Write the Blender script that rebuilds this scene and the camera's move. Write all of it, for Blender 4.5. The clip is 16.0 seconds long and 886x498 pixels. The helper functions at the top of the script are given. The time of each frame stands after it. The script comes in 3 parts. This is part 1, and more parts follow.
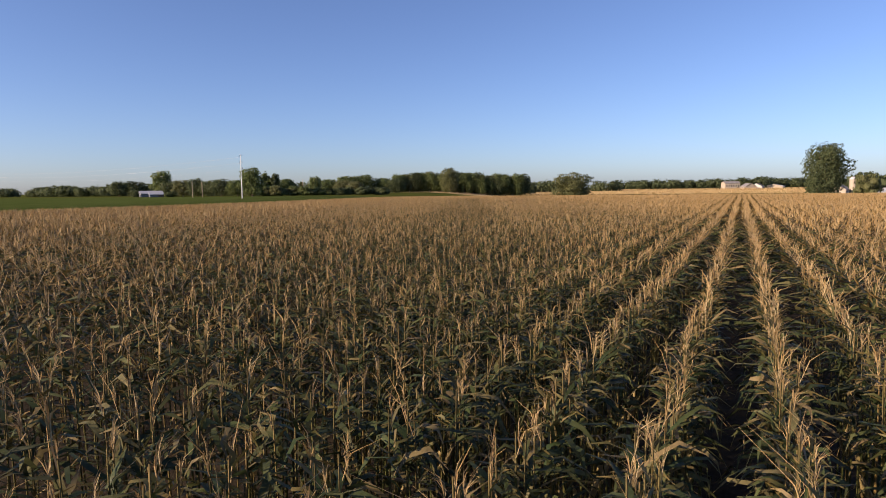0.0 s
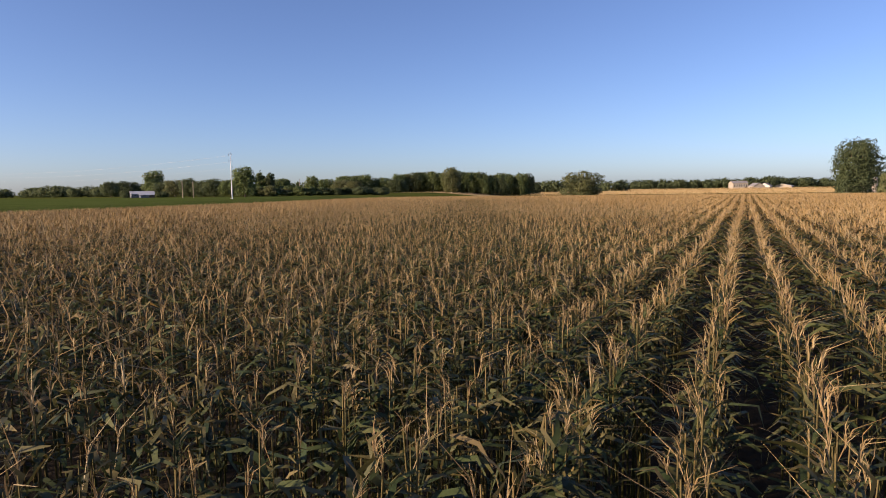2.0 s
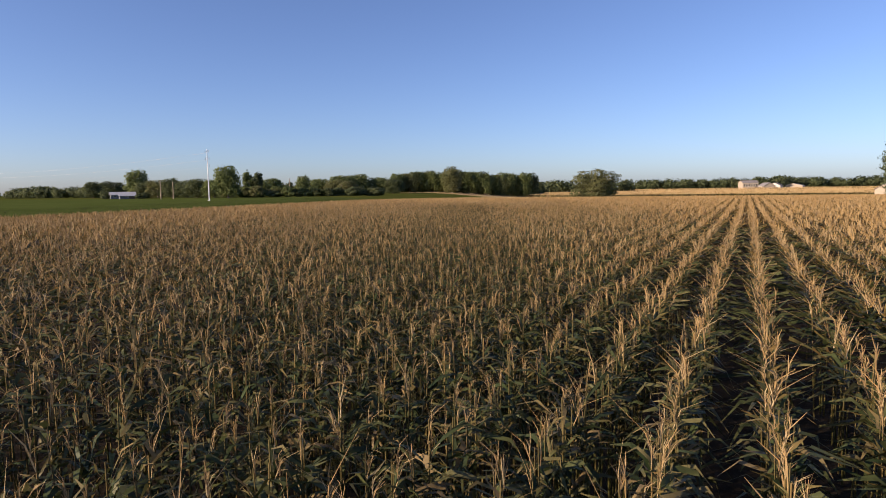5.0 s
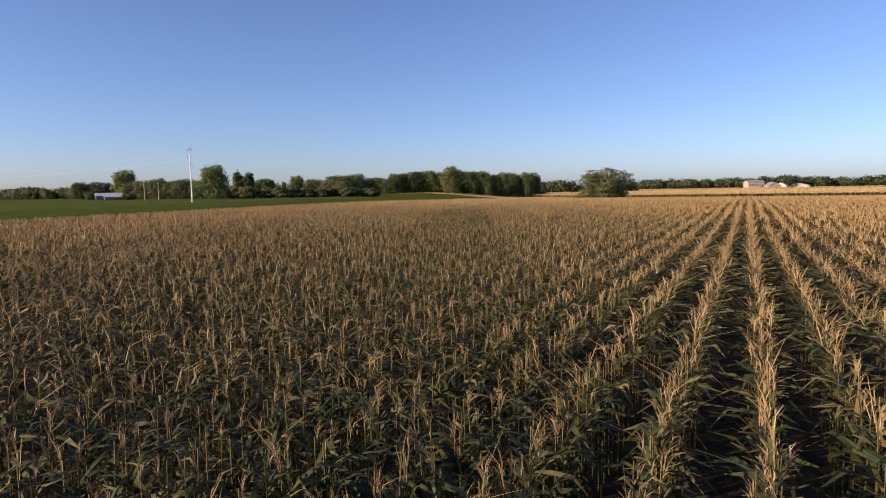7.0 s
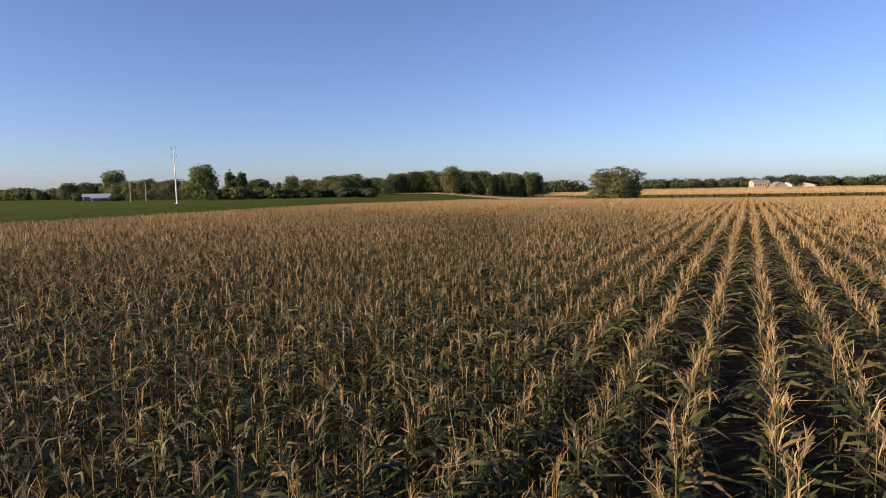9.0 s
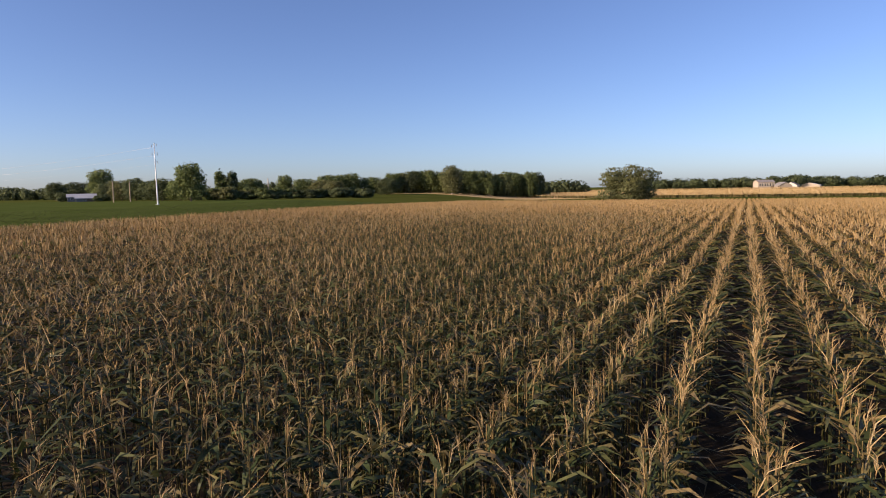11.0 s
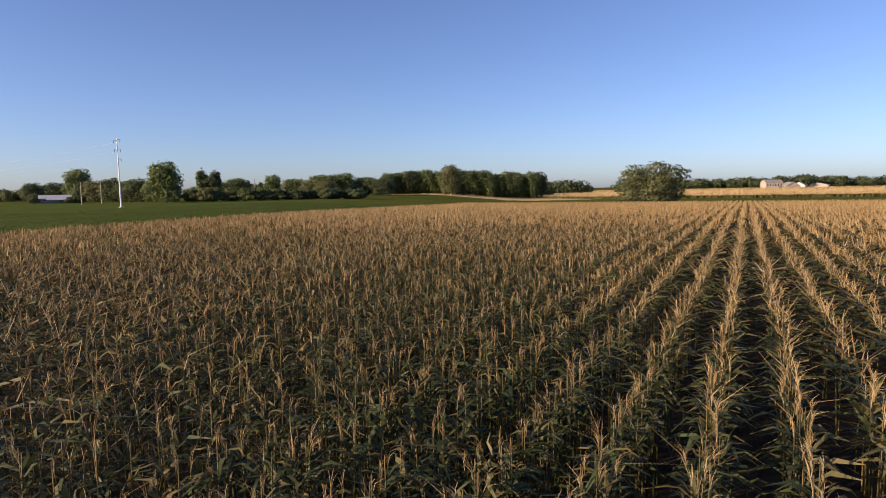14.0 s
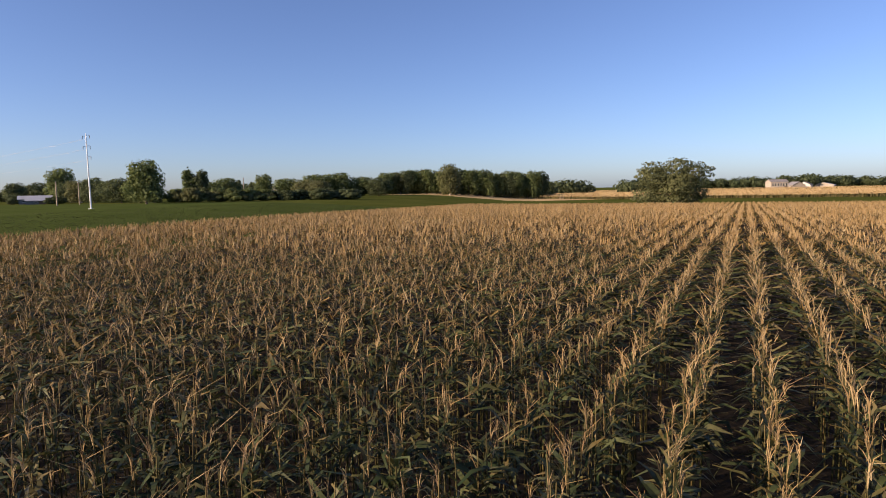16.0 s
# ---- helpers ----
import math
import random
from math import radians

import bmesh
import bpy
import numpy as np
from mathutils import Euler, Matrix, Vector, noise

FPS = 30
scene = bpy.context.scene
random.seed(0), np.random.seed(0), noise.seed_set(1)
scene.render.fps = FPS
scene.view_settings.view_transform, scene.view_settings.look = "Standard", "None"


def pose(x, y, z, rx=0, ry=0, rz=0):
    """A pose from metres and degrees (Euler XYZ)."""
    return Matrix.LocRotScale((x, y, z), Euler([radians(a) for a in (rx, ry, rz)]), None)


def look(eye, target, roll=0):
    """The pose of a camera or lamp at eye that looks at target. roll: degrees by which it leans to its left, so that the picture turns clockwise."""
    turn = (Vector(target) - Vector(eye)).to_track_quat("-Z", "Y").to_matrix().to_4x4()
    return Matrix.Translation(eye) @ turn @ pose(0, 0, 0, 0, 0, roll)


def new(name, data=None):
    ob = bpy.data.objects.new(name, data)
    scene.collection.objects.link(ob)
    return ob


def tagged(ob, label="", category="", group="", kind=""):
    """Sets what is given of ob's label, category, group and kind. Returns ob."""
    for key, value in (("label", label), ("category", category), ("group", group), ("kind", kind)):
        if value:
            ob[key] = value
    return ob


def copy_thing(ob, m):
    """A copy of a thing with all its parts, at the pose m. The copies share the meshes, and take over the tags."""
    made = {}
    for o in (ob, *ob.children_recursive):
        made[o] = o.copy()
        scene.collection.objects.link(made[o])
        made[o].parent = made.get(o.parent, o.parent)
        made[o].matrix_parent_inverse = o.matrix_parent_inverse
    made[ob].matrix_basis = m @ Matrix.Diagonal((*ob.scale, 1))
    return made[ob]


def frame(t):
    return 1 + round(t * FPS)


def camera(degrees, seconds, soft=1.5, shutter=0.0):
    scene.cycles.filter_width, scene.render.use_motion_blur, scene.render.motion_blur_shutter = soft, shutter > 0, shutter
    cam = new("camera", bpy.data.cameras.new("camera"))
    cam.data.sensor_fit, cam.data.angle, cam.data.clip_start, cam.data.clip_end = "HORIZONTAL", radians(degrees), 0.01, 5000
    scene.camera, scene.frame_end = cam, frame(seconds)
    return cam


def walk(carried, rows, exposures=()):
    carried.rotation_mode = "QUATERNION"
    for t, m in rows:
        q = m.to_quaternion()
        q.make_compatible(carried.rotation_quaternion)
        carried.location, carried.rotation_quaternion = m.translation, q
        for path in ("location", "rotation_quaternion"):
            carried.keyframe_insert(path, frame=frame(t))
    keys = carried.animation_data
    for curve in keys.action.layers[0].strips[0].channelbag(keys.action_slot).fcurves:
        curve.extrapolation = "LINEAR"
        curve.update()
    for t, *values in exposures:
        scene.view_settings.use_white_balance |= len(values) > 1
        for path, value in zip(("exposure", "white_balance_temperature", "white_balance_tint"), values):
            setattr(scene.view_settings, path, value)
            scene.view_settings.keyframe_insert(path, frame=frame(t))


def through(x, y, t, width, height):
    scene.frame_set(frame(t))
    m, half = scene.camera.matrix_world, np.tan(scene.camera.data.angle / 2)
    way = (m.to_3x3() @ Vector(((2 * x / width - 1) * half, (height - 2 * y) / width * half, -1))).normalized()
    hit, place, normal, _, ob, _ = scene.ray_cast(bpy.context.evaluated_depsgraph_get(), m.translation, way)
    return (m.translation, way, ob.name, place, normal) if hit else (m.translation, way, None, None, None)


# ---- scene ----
# The x axis runs across the corn rows, y along them, z up; z = 0 is the ground under the first camera.
PATH = (
    (0, -0.40, 0.81, 3.52, 25.40, -5.58, -0.77),
    (0.5, -1.56, 3.57, 3.48, 25.46, -5.57, -0.79),
    (1, -2.75, 6.33, 3.43, 25.51, -5.56, -0.82),
    (1.5, -3.92, 9.10, 3.43, 25.59, -5.54, -0.82),
    (2, -5.20, 11.90, 3.40, 25.63, -5.56, -0.83),
    (2.5, -6.43, 14.81, 3.39, 25.68, -5.56, -0.84),
    (3, -7.68, 17.85, 3.42, 25.72, -5.55, -0.83),
    (3.5, -8.85, 20.91, 3.46, 25.76, -5.55, -0.82),
    (4, -9.99, 23.85, 3.50, 25.79, -5.55, -0.83),
    (6.5, -15.74, 37.99, 3.55, 25.83, -5.56, -0.96),
    (7, -16.84, 40.60, 3.61, 25.86, -5.54, -0.96),
    (7.5, -17.88, 43.10, 3.66, 25.89, -5.53, -0.97),
    (8, -18.89, 45.49, 3.70, 25.91, -5.52, -0.99),
    (8.5, -19.89, 47.66, 3.70, 25.92, -5.52, -1.02),
    (9, -20.95, 49.85, 3.67, 25.93, -5.53, -1.04),
    (11.5, -26.64, 62.04, 3.73, 25.86, -5.53, -1.00),
    (12, -27.79, 64.63, 3.74, 25.89, -5.52, -1.01),
    (12.5, -28.97, 67.21, 3.74, 25.87, -5.51, -1.02),
    (13, -30.19, 69.80, 3.73, 25.82, -5.49, -1.05),
    (13.5, -31.32, 72.30, 3.72, 25.80, -5.49, -1.06),
    (14, -32.40, 74.82, 3.74, 25.81, -5.49, -1.06),
    (14.5, -33.46, 77.32, 3.77, 25.80, -5.49, -1.07),
    (15, -34.59, 79.86, 3.76, 25.78, -5.48, -1.10),
    (15.5, -35.72, 82.41, 3.72, 25.77, -5.48, -1.11),
    (16, -36.87, 85.04, 3.70, 25.77, -5.48, -1.10),
)
EXPOSURE, KELVIN, TINT = 0.68, 7450, 29
cam = camera(71.53, 16.0, soft=1.0)
walk(cam, [(t, pose(x, y, z, 90 + pitch, 0, yaw) @ pose(0, 0, 0, 0, 0, roll)) for t, x, y, z, yaw, pitch, roll in PATH],
     [(0, EXPOSURE, KELVIN, TINT), (16, EXPOSURE, KELVIN, TINT)])

# ---- sky and sun: a clear evening, the sun low on the left and a little behind ----
SUN_AZIMUTH, SUN_HEIGHT = 222.0, 18.0  # degrees clockwise from +y, degrees above the horizon
world = bpy.data.worlds.new("sky")
scene.world = world
world.use_nodes = True
wn = world.node_tree.nodes
sky = wn.new("ShaderNodeTexSky")
sky.sky_type, sky.sun_disc = "NISHITA", False
sky.sun_elevation, sky.sun_rotation = radians(SUN_HEIGHT), radians(SUN_AZIMUTH)
sky.air_density, sky.dust_density, sky.ozone_density = 0.8, 0.72, 6.0
world.node_tree.links.new(sky.outputs[0], wn["Background"].inputs[0])
wn["Background"].inputs[1].default_value = 0.116
sun = new("sun", bpy.data.lights.new("sun", "SUN"))
sun.data.energy, sun.data.angle, sun.data.color = 5.0, radians(0.6), (1.0, 0.90, 0.66)
_a, _e = radians(SUN_AZIMUTH), radians(SUN_HEIGHT)
sun.matrix_world = look((0, 0, 60), (-math.sin(_a) * math.cos(_e) * 10, -math.cos(_a) * math.cos(_e) * 10, 60 - math.sin(_e) * 10))


# ---- materials ----
def shader(name, rough=0.7, spec=0.3):
    m = bpy.data.materials.new(name)
    m.use_nodes = True
    b = m.node_tree.nodes["Principled BSDF"]
    b.inputs["Roughness"].default_value = rough
    b.inputs["Specular IOR Level"].default_value = spec
    return m, m.node_tree.nodes, m.node_tree.links, b


def ramp(nodes, stops):
    r = nodes.new("ShaderNodeValToRGB")
    el = r.color_ramp.elements
    while len(el) < len(stops):
        el.new(0.5)
    for e, (p, c) in zip(el, stops):
        e.position, e.color = p, (*c, 1)
    return r


def math_node(nodes, links, op, a, b):
    n = nodes.new("ShaderNodeMath")
    n.operation = op
    for i, v in enumerate((a, b)):
        if isinstance(v, (int, float)):
            n.inputs[i].default_value = v
        else:
            links.new(v, n.inputs[i])
    return n.outputs[0]


def mix_node(nodes, links, f, a, b, blend="MIX"):
    n = nodes.new("ShaderNodeMix")
    n.data_type, n.blend_type = "RGBA", blend
    for i, v in ((0, f), (6, a), (7, b)):
        if isinstance(v, (int, float)):
            n.inputs[i].default_value = v
        elif isinstance(v, tuple):
            n.inputs[i].default_value = (*v, 1)
        else:
            links.new(v, n.inputs[i])
    return n.outputs[2]


def noise_node(nodes, links, scale, detail=3.0, rough=0.55, coords=None):
    n = nodes.new("ShaderNodeTexNoise")
    n.inputs["Scale"].default_value, n.inputs["Detail"].default_value, n.inputs["Roughness"].default_value = scale, detail, rough
    if coords is None:
        g = nodes.new("ShaderNodeNewGeometry")
        coords = g.outputs["Position"]
    links.new(coords, n.inputs["Vector"])
    return n.outputs["Fac"]


def chance(nodes, links):
    """A number of its own for every piece: by island in joined meshes, by object in separate ones."""
    g, o = nodes.new("ShaderNodeNewGeometry"), nodes.new("ShaderNodeObjectInfo")
    s = math_node(nodes, links, "ADD", g.outputs["Random Per Island"], o.outputs["Random"])
    return math_node(nodes, links, "FRACT", s, 0.0)


def bump(nodes, links, bsdf, height, strength, distance):
    b = nodes.new("ShaderNodeBump")
    b.inputs["Strength"].default_value, b.inputs["Distance"].default_value = strength, distance
    links.new(height, b.inputs["Height"])
    links.new(b.outputs[0], bsdf.inputs["Normal"])


def leafy(name, stops, dry, rough=0.5, through=0.25, dry_amount=0.5, patch=0.12):
    """Leaves: a colour by piece, dried towards the tips ("along" runs 0 to 1 from base to tip), patches over the ground."""
    m, n, l, b = shader(name, rough, 0.2)
    c = ramp(n, stops)
    l.new(math_node(n, l, "ADD", chance(n, l), math_node(n, l, "MULTIPLY", math_node(n, l, "SUBTRACT", noise_node(n, l, patch, 2), 0.5), 0.7)), c.inputs[0])
    at = n.new("ShaderNodeAttribute")
    at.attribute_name = "along"
    tip = math_node(n, l, "MULTIPLY", math_node(n, l, "POWER", at.outputs["Fac"], 2.0), math_node(n, l, "MULTIPLY", noise_node(n, l, 3.1, 2), 2.0 * dry_amount))
    col = mix_node(n, l, tip, c.outputs[0], dry)
    col = mix_node(n, l, math_node(n, l, "MULTIPLY", noise_node(n, l, 26, 2), 0.5), col, (0.02, 0.022, 0.008), "MULTIPLY")
    l.new(col, b.inputs["Base Color"])
    if through:
        t = n.new("ShaderNodeBsdfTranslucent")
        l.new(col, t.inputs[0])
        mx = n.new("ShaderNodeMixShader")
        mx.inputs[0].default_value = through
        l.new(b.outputs[0], mx.inputs[1])
        l.new(t.outputs[0], mx.inputs[2])
        l.new(mx.outputs[0], n["Material Output"].inputs[0])
    return m


def plain(name, c1, c2, scale=4.0, rough=0.7, metal=0.0, relief=0.0, fine=None, spec=0.3):
    """Two colours mixed by large and fine noise, with a little relief."""
    m, n, l, b = shader(name, rough, spec)
    b.inputs["Metallic"].default_value = metal
    a = noise_node(n, l, scale, 4)
    f = noise_node(n, l, fine or scale * 9, 3)
    v = math_node(n, l, "ADD", math_node(n, l, "MULTIPLY", a, 0.65), math_node(n, l, "MULTIPLY", f, 0.35))
    r = ramp(n, [(0.3, c1), (0.7, c2)])
    l.new(v, r.inputs[0])
    l.new(r.outputs[0], b.inputs["Base Color"])
    if relief:
        bump(n, l, b, f, 0.8, relief)
    return m


M_LEAF = leafy("corn_leaf", [(0.0, (0.021, 0.040, 0.016)), (0.42, (0.040, 0.068, 0.026)), (0.70, (0.080, 0.112, 0.044)), (0.88, (0.150, 0.142, 0.066)), (1.0, (0.25, 0.185, 0.092))],
               (0.315, 0.190, 0.064), 0.55, 0.22, 0.8)
M_TASSEL = leafy("corn_tassel", [(0.0, (0.23, 0.148, 0.085)), (0.30, (0.37, 0.255, 0.130)), (0.70, (0.46, 0.340, 0.185)), (1.0, (0.54, 0.44, 0.270))],
                 (0.48, 0.290, 0.105), 0.8, 0.14, 0.8)
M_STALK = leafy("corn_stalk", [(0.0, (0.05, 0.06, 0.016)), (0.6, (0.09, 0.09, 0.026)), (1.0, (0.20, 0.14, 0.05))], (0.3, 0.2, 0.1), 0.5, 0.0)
M_HUSK = leafy("corn_husk", [(0.0, (0.26, 0.21, 0.08)), (0.6, (0.38, 0.29, 0.125)), (1.0, (0.48, 0.37, 0.19))], (0.4, 0.28, 0.14), 0.6, 0.1)
M_SOIL = plain("field_soil", (0.020, 0.016, 0.011), (0.050, 0.038, 0.026), 1.3, 0.95, relief=0.03, spec=0.05)
M_GREEN = plain("green_crop", (0.050, 0.074, 0.018), (0.080, 0.105, 0.032), 0.09, 0.9, relief=0.04, fine=2.6, spec=0.0)
M_MEADOW = plain("rough_grass", (0.048, 0.066, 0.013), (0.098, 0.105, 0.028), 0.06, 0.9, fine=1.8, spec=0.0)
M_STUBBLE = plain("ripe_far_field", (0.40, 0.275, 0.13), (0.54, 0.39, 0.20), 0.05, 0.9, fine=1.4, spec=0.0)
M_FAR_CORN = plain("ripe_corn", (0.37, 0.26, 0.13), (0.50, 0.37, 0.20), 0.08, 0.9, fine=0.9, spec=0.0)
M_BARK = plain("bark", (0.10, 0.075, 0.05), (0.24, 0.19, 0.14), 1.6, 0.9, relief=0.05)
M_PALEBARK = plain("pale_bark", (0.34, 0.29, 0.23), (0.56, 0.50, 0.42), 1.6, 0.9, relief=0.03)
M_TREE = [leafy("tree_leaf", [(0.0, (0.105, 0.150, 0.056)), (0.5, (0.165, 0.220, 0.085)), (1.0, (0.235, 0.280, 0.112))], (0.20, 0.21, 0.08), 0.7, 0.5, 0.2, 0.05),
          leafy("tree_leaf_olive", [(0.0, (0.120, 0.142, 0.064)), (0.5, (0.185, 0.205, 0.092)), (1.0, (0.26, 0.265, 0.125))], (0.24, 0.21, 0.09), 0.7, 0.5, 0.2, 0.05),
          leafy("tree_leaf_dark", [(0.0, (0.082, 0.114, 0.056)), (0.5, (0.125, 0.164, 0.080)), (1.0, (0.175, 0.208, 0.100))], (0.13, 0.14, 0.06), 0.7, 0.5, 0.2, 0.05)]
M_STEEL = plain("galvanised_steel", (0.60, 0.62, 0.64), (0.78, 0.79, 0.80), 0.7, 0.45, 0.15)
M_GLASSY = plain("insulator", (0.10, 0.09, 0.09), (0.2, 0.18, 0.17), 3, 0.3)
M_WIRE = plain("aluminium_wire", (0.35, 0.36, 0.38), (0.5, 0.51, 0.53), 2, 0.5, 0.6)
M_WOOD = plain("weathered_wood", (0.26, 0.20, 0.14), (0.46, 0.38, 0.28), 1.2, 0.9, relief=0.01)
M_WHITE = plain("white_siding", (0.46, 0.43, 0.39), (0.60, 0.57, 0.53), 0.5, 0.75)
M_CREAM = plain("cream_siding", (0.30, 0.25, 0.20), (0.44, 0.37, 0.30), 0.5, 0.8)
M_GREYROOF = plain("grey_shingle", (0.16, 0.15, 0.15), (0.30, 0.28, 0.27), 0.7, 0.85, relief=0.02)
M_METALROOF = plain("white_metal_roof", (0.36, 0.37, 0.39), (0.48, 0.49, 0.51), 0.4, 0.5, 0.1)
M_BLUEWALL = plain("blue_grey_siding", (0.11, 0.12, 0.14), (0.18, 0.20, 0.23), 0.5, 0.7)
M_WINDOW = plain("window_glass", (0.02, 0.025, 0.03), (0.05, 0.055, 0.06), 1, 0.1, spec=0.6)
M_BROWN = plain("brown_door", (0.10, 0.07, 0.05), (0.20, 0.14, 0.10), 1, 0.7)


# ---- mesh helpers ----
def mesh_of(name, verts, quads, mats, slots=None, along=None, smooth=True):
    me = bpy.data.meshes.new(name)
    verts, quads = np.asarray(verts, np.float32), np.asarray(quads, np.int32)
    me.vertices.add(len(verts))
    me.vertices.foreach_set("co", verts.ravel())
    k = quads.shape[1]
    me.loops.add(quads.size)
    me.loops.foreach_set("vertex_index", quads.ravel())
    me.polygons.add(len(quads))
    me.polygons.foreach_set("loop_start", np.arange(0, quads.size, k, dtype=np.int32))
    if slots is not None:
        me.polygons.foreach_set("material_index", np.asarray(slots, np.int32))
    me.polygons.foreach_set("use_smooth", np.full(len(quads), smooth))
    if along is not None:
        me.attributes.new("along", "FLOAT", "POINT").data.foreach_set("value", np.asarray(along, np.float32))
    for m in mats:
        me.materials.append(m)
    me.update(calc_edges=True)
    return me


def part(name, mesh, parent, label="", m=None):
    ob = new(name, mesh)
    ob.parent = parent
    if m is not None:
        ob.matrix_basis = m
    if label:
        tagged(ob, label)
    return ob


def thing(name, label, category, m, group="", kind=""):
    ob = new(name)
    ob.empty_display_size = 0.2
    ob.matrix_basis = m
    return tagged(ob, label, category, group, kind)


def bm_mesh(name, bm, mats, smooth=False):
    me = bpy.data.meshes.new(name)
    bmesh.ops.recalc_face_normals(bm, faces=bm.faces)
    bm.to_mesh(me)
    bm.free()
    for p in me.polygons:
        p.use_smooth = smooth
    for m in mats:
        me.materials.append(m)
    return me


def box(bm, x0, x1, y0, y1, z0, z1):
    v = [bm.verts.new((x, y, z)) for z in (z0, z1) for x, y in ((x0, y0), (x1, y0), (x1, y1), (x0, y1))]
    for f in ((0, 3, 2, 1), (4, 5, 6, 7), (0, 1, 5, 4), (1, 2, 6, 5), (2, 3, 7, 6), (3, 0, 4, 7)):
        bm.faces.new([v[i] for i in f])


def tube(points, radii, sides=6):
    """Verts and quads of a tapered tube along points."""
    points = [Vector(p) for p in points]
    verts, quads = [], []
    for i, p in enumerate(points):
        d = (points[min(i + 1, len(points) - 1)] - points[max(i - 1, 0)]).normalized()
        a = d.orthogonal().normalized()
        b = d.cross(a)
        for k in range(sides):
            w = 2 * math.pi * k / sides
            verts.append(p + (a * math.cos(w) + b * math.sin(w)) * radii[i])
    for i in range(len(points) - 1):
        for k in range(sides):
            k2 = (k + 1) % sides
            quads.append((i * sides + k, i * sides + k2, (i + 1) * sides + k2, (i + 1) * sides + k))
    return verts, quads


def merge(lists):
    verts, quads, o = [], [], 0
    for v, q in lists:
        verts += [tuple(p) for p in v]
        quads += [tuple(i + o for i in f) for f in q]
        o = len(verts)
    return verts, quads


# ---- ground: one sheet to the horizon ----
FIELD_EAST, FIELD_SOUTH, FIELD_NORTH = 46.0, -14.0, 189.0
FAR_CORN_SOUTH, FAR_CORN_NORTH = 428.0, 720.0


def field_west(y):
    """The western edge of the corn, which swings away a little from the rows."""
    return -58.0 - 0.13 * np.asarray(y, float)


def step(v, a, b):
    s = np.clip((np.asarray(v, float) - a) / (b - a), 0, 1)
    return s * s * (3 - 2 * s)


def ground_z(x, y):
    """A gentle dip and swell under the near corn, then a shallow hollow ahead; a low rise carries the wood."""
    x, y = np.asarray(x, float), np.asarray(y, float)
    swell = -0.40 * step(y, -10, 75) * step(x, -150, -95) * (1 - step(y, 200, 300))
    hollow = step(x + 0.3 * y, -90, -10)
    fall = 0.85 * step(y, 105, 190) + 2.35 * step(y, 200, 340)
    rise = 1.3 * step(-x + 0.35 * y, 105, 250) * (1 - hollow)
    return swell - (fall - 2.0 * step(y, 640, 760)) * hollow + rise


def sheet_axis(knots, far):
    return np.array(sorted(set([-far, far] + knots)))


xs = sheet_axis([*range(-600, 601, 40), *range(-260, 121, 6), -4500, -2500, -1200, 1200, 2500, 4500], 6000)
ys = sheet_axis([*range(-400, 1201, 40), *range(-40, 501, 6), FIELD_SOUTH, FIELD_NORTH, FIELD_NORTH + 2, FAR_CORN_SOUTH, FAR_CORN_NORTH, -4500, -2500, -1000, 2000, 3000, 4500], 6000)
gx, gy = np.meshgrid(xs, ys)
gv = np.stack([gx, gy, ground_z(gx, gy)], -1).reshape(-1, 3)
nx = len(xs)
gi = (np.arange(len(ys) - 1)[:, None] * nx + np.arange(nx - 1)[None]).ravel()
gq = np.stack([gi, gi + 1, gi + nx + 1, gi + nx], 1)
cx, cy = gv[gq].mean(1)[:, 0], gv[gq].mean(1)[:, 1]
slot = np.full(len(gq), 2)
slot[(cx > field_west(cy) - 2) & (cx < FIELD_EAST) & (cy > FIELD_SOUTH) & (cy < FIELD_NORTH)] = 0
slot[(cx < field_west(cy) - 2) & (cy < 214 - 0.02 * cx) & (cy > -300)] = 1
slot[(cy > FAR_CORN_SOUTH + 6 + 1.2 * np.maximum(0, 30 - cx - 0.3 * cy)) & (cy < FAR_CORN_NORTH) & (cx < 160)] = 3
slot[(cy > 394 + np.where(cx < -150, -0.25, 0.9) * (cx + 150)) & (cx + 0.3 * cy < 30) & (cx > -250) & (cy < 490)] = 3
ground = new("ground", mesh_of("ground", gv, gq, [M_SOIL, M_GREEN, M_MEADOW, M_STUBBLE], slot))
tagged(ground, "flat farmland of dark soil, green crop and rough grass", "ground", kind="structure")


# ---- corn ----
ROW, FIRST_ROW, SLANT, TOP = 0.6774, -0.105, 0.0089, 2.14  # row spacing, place of one row, how far the rows swing from the y axis, height of the uppermost leaves


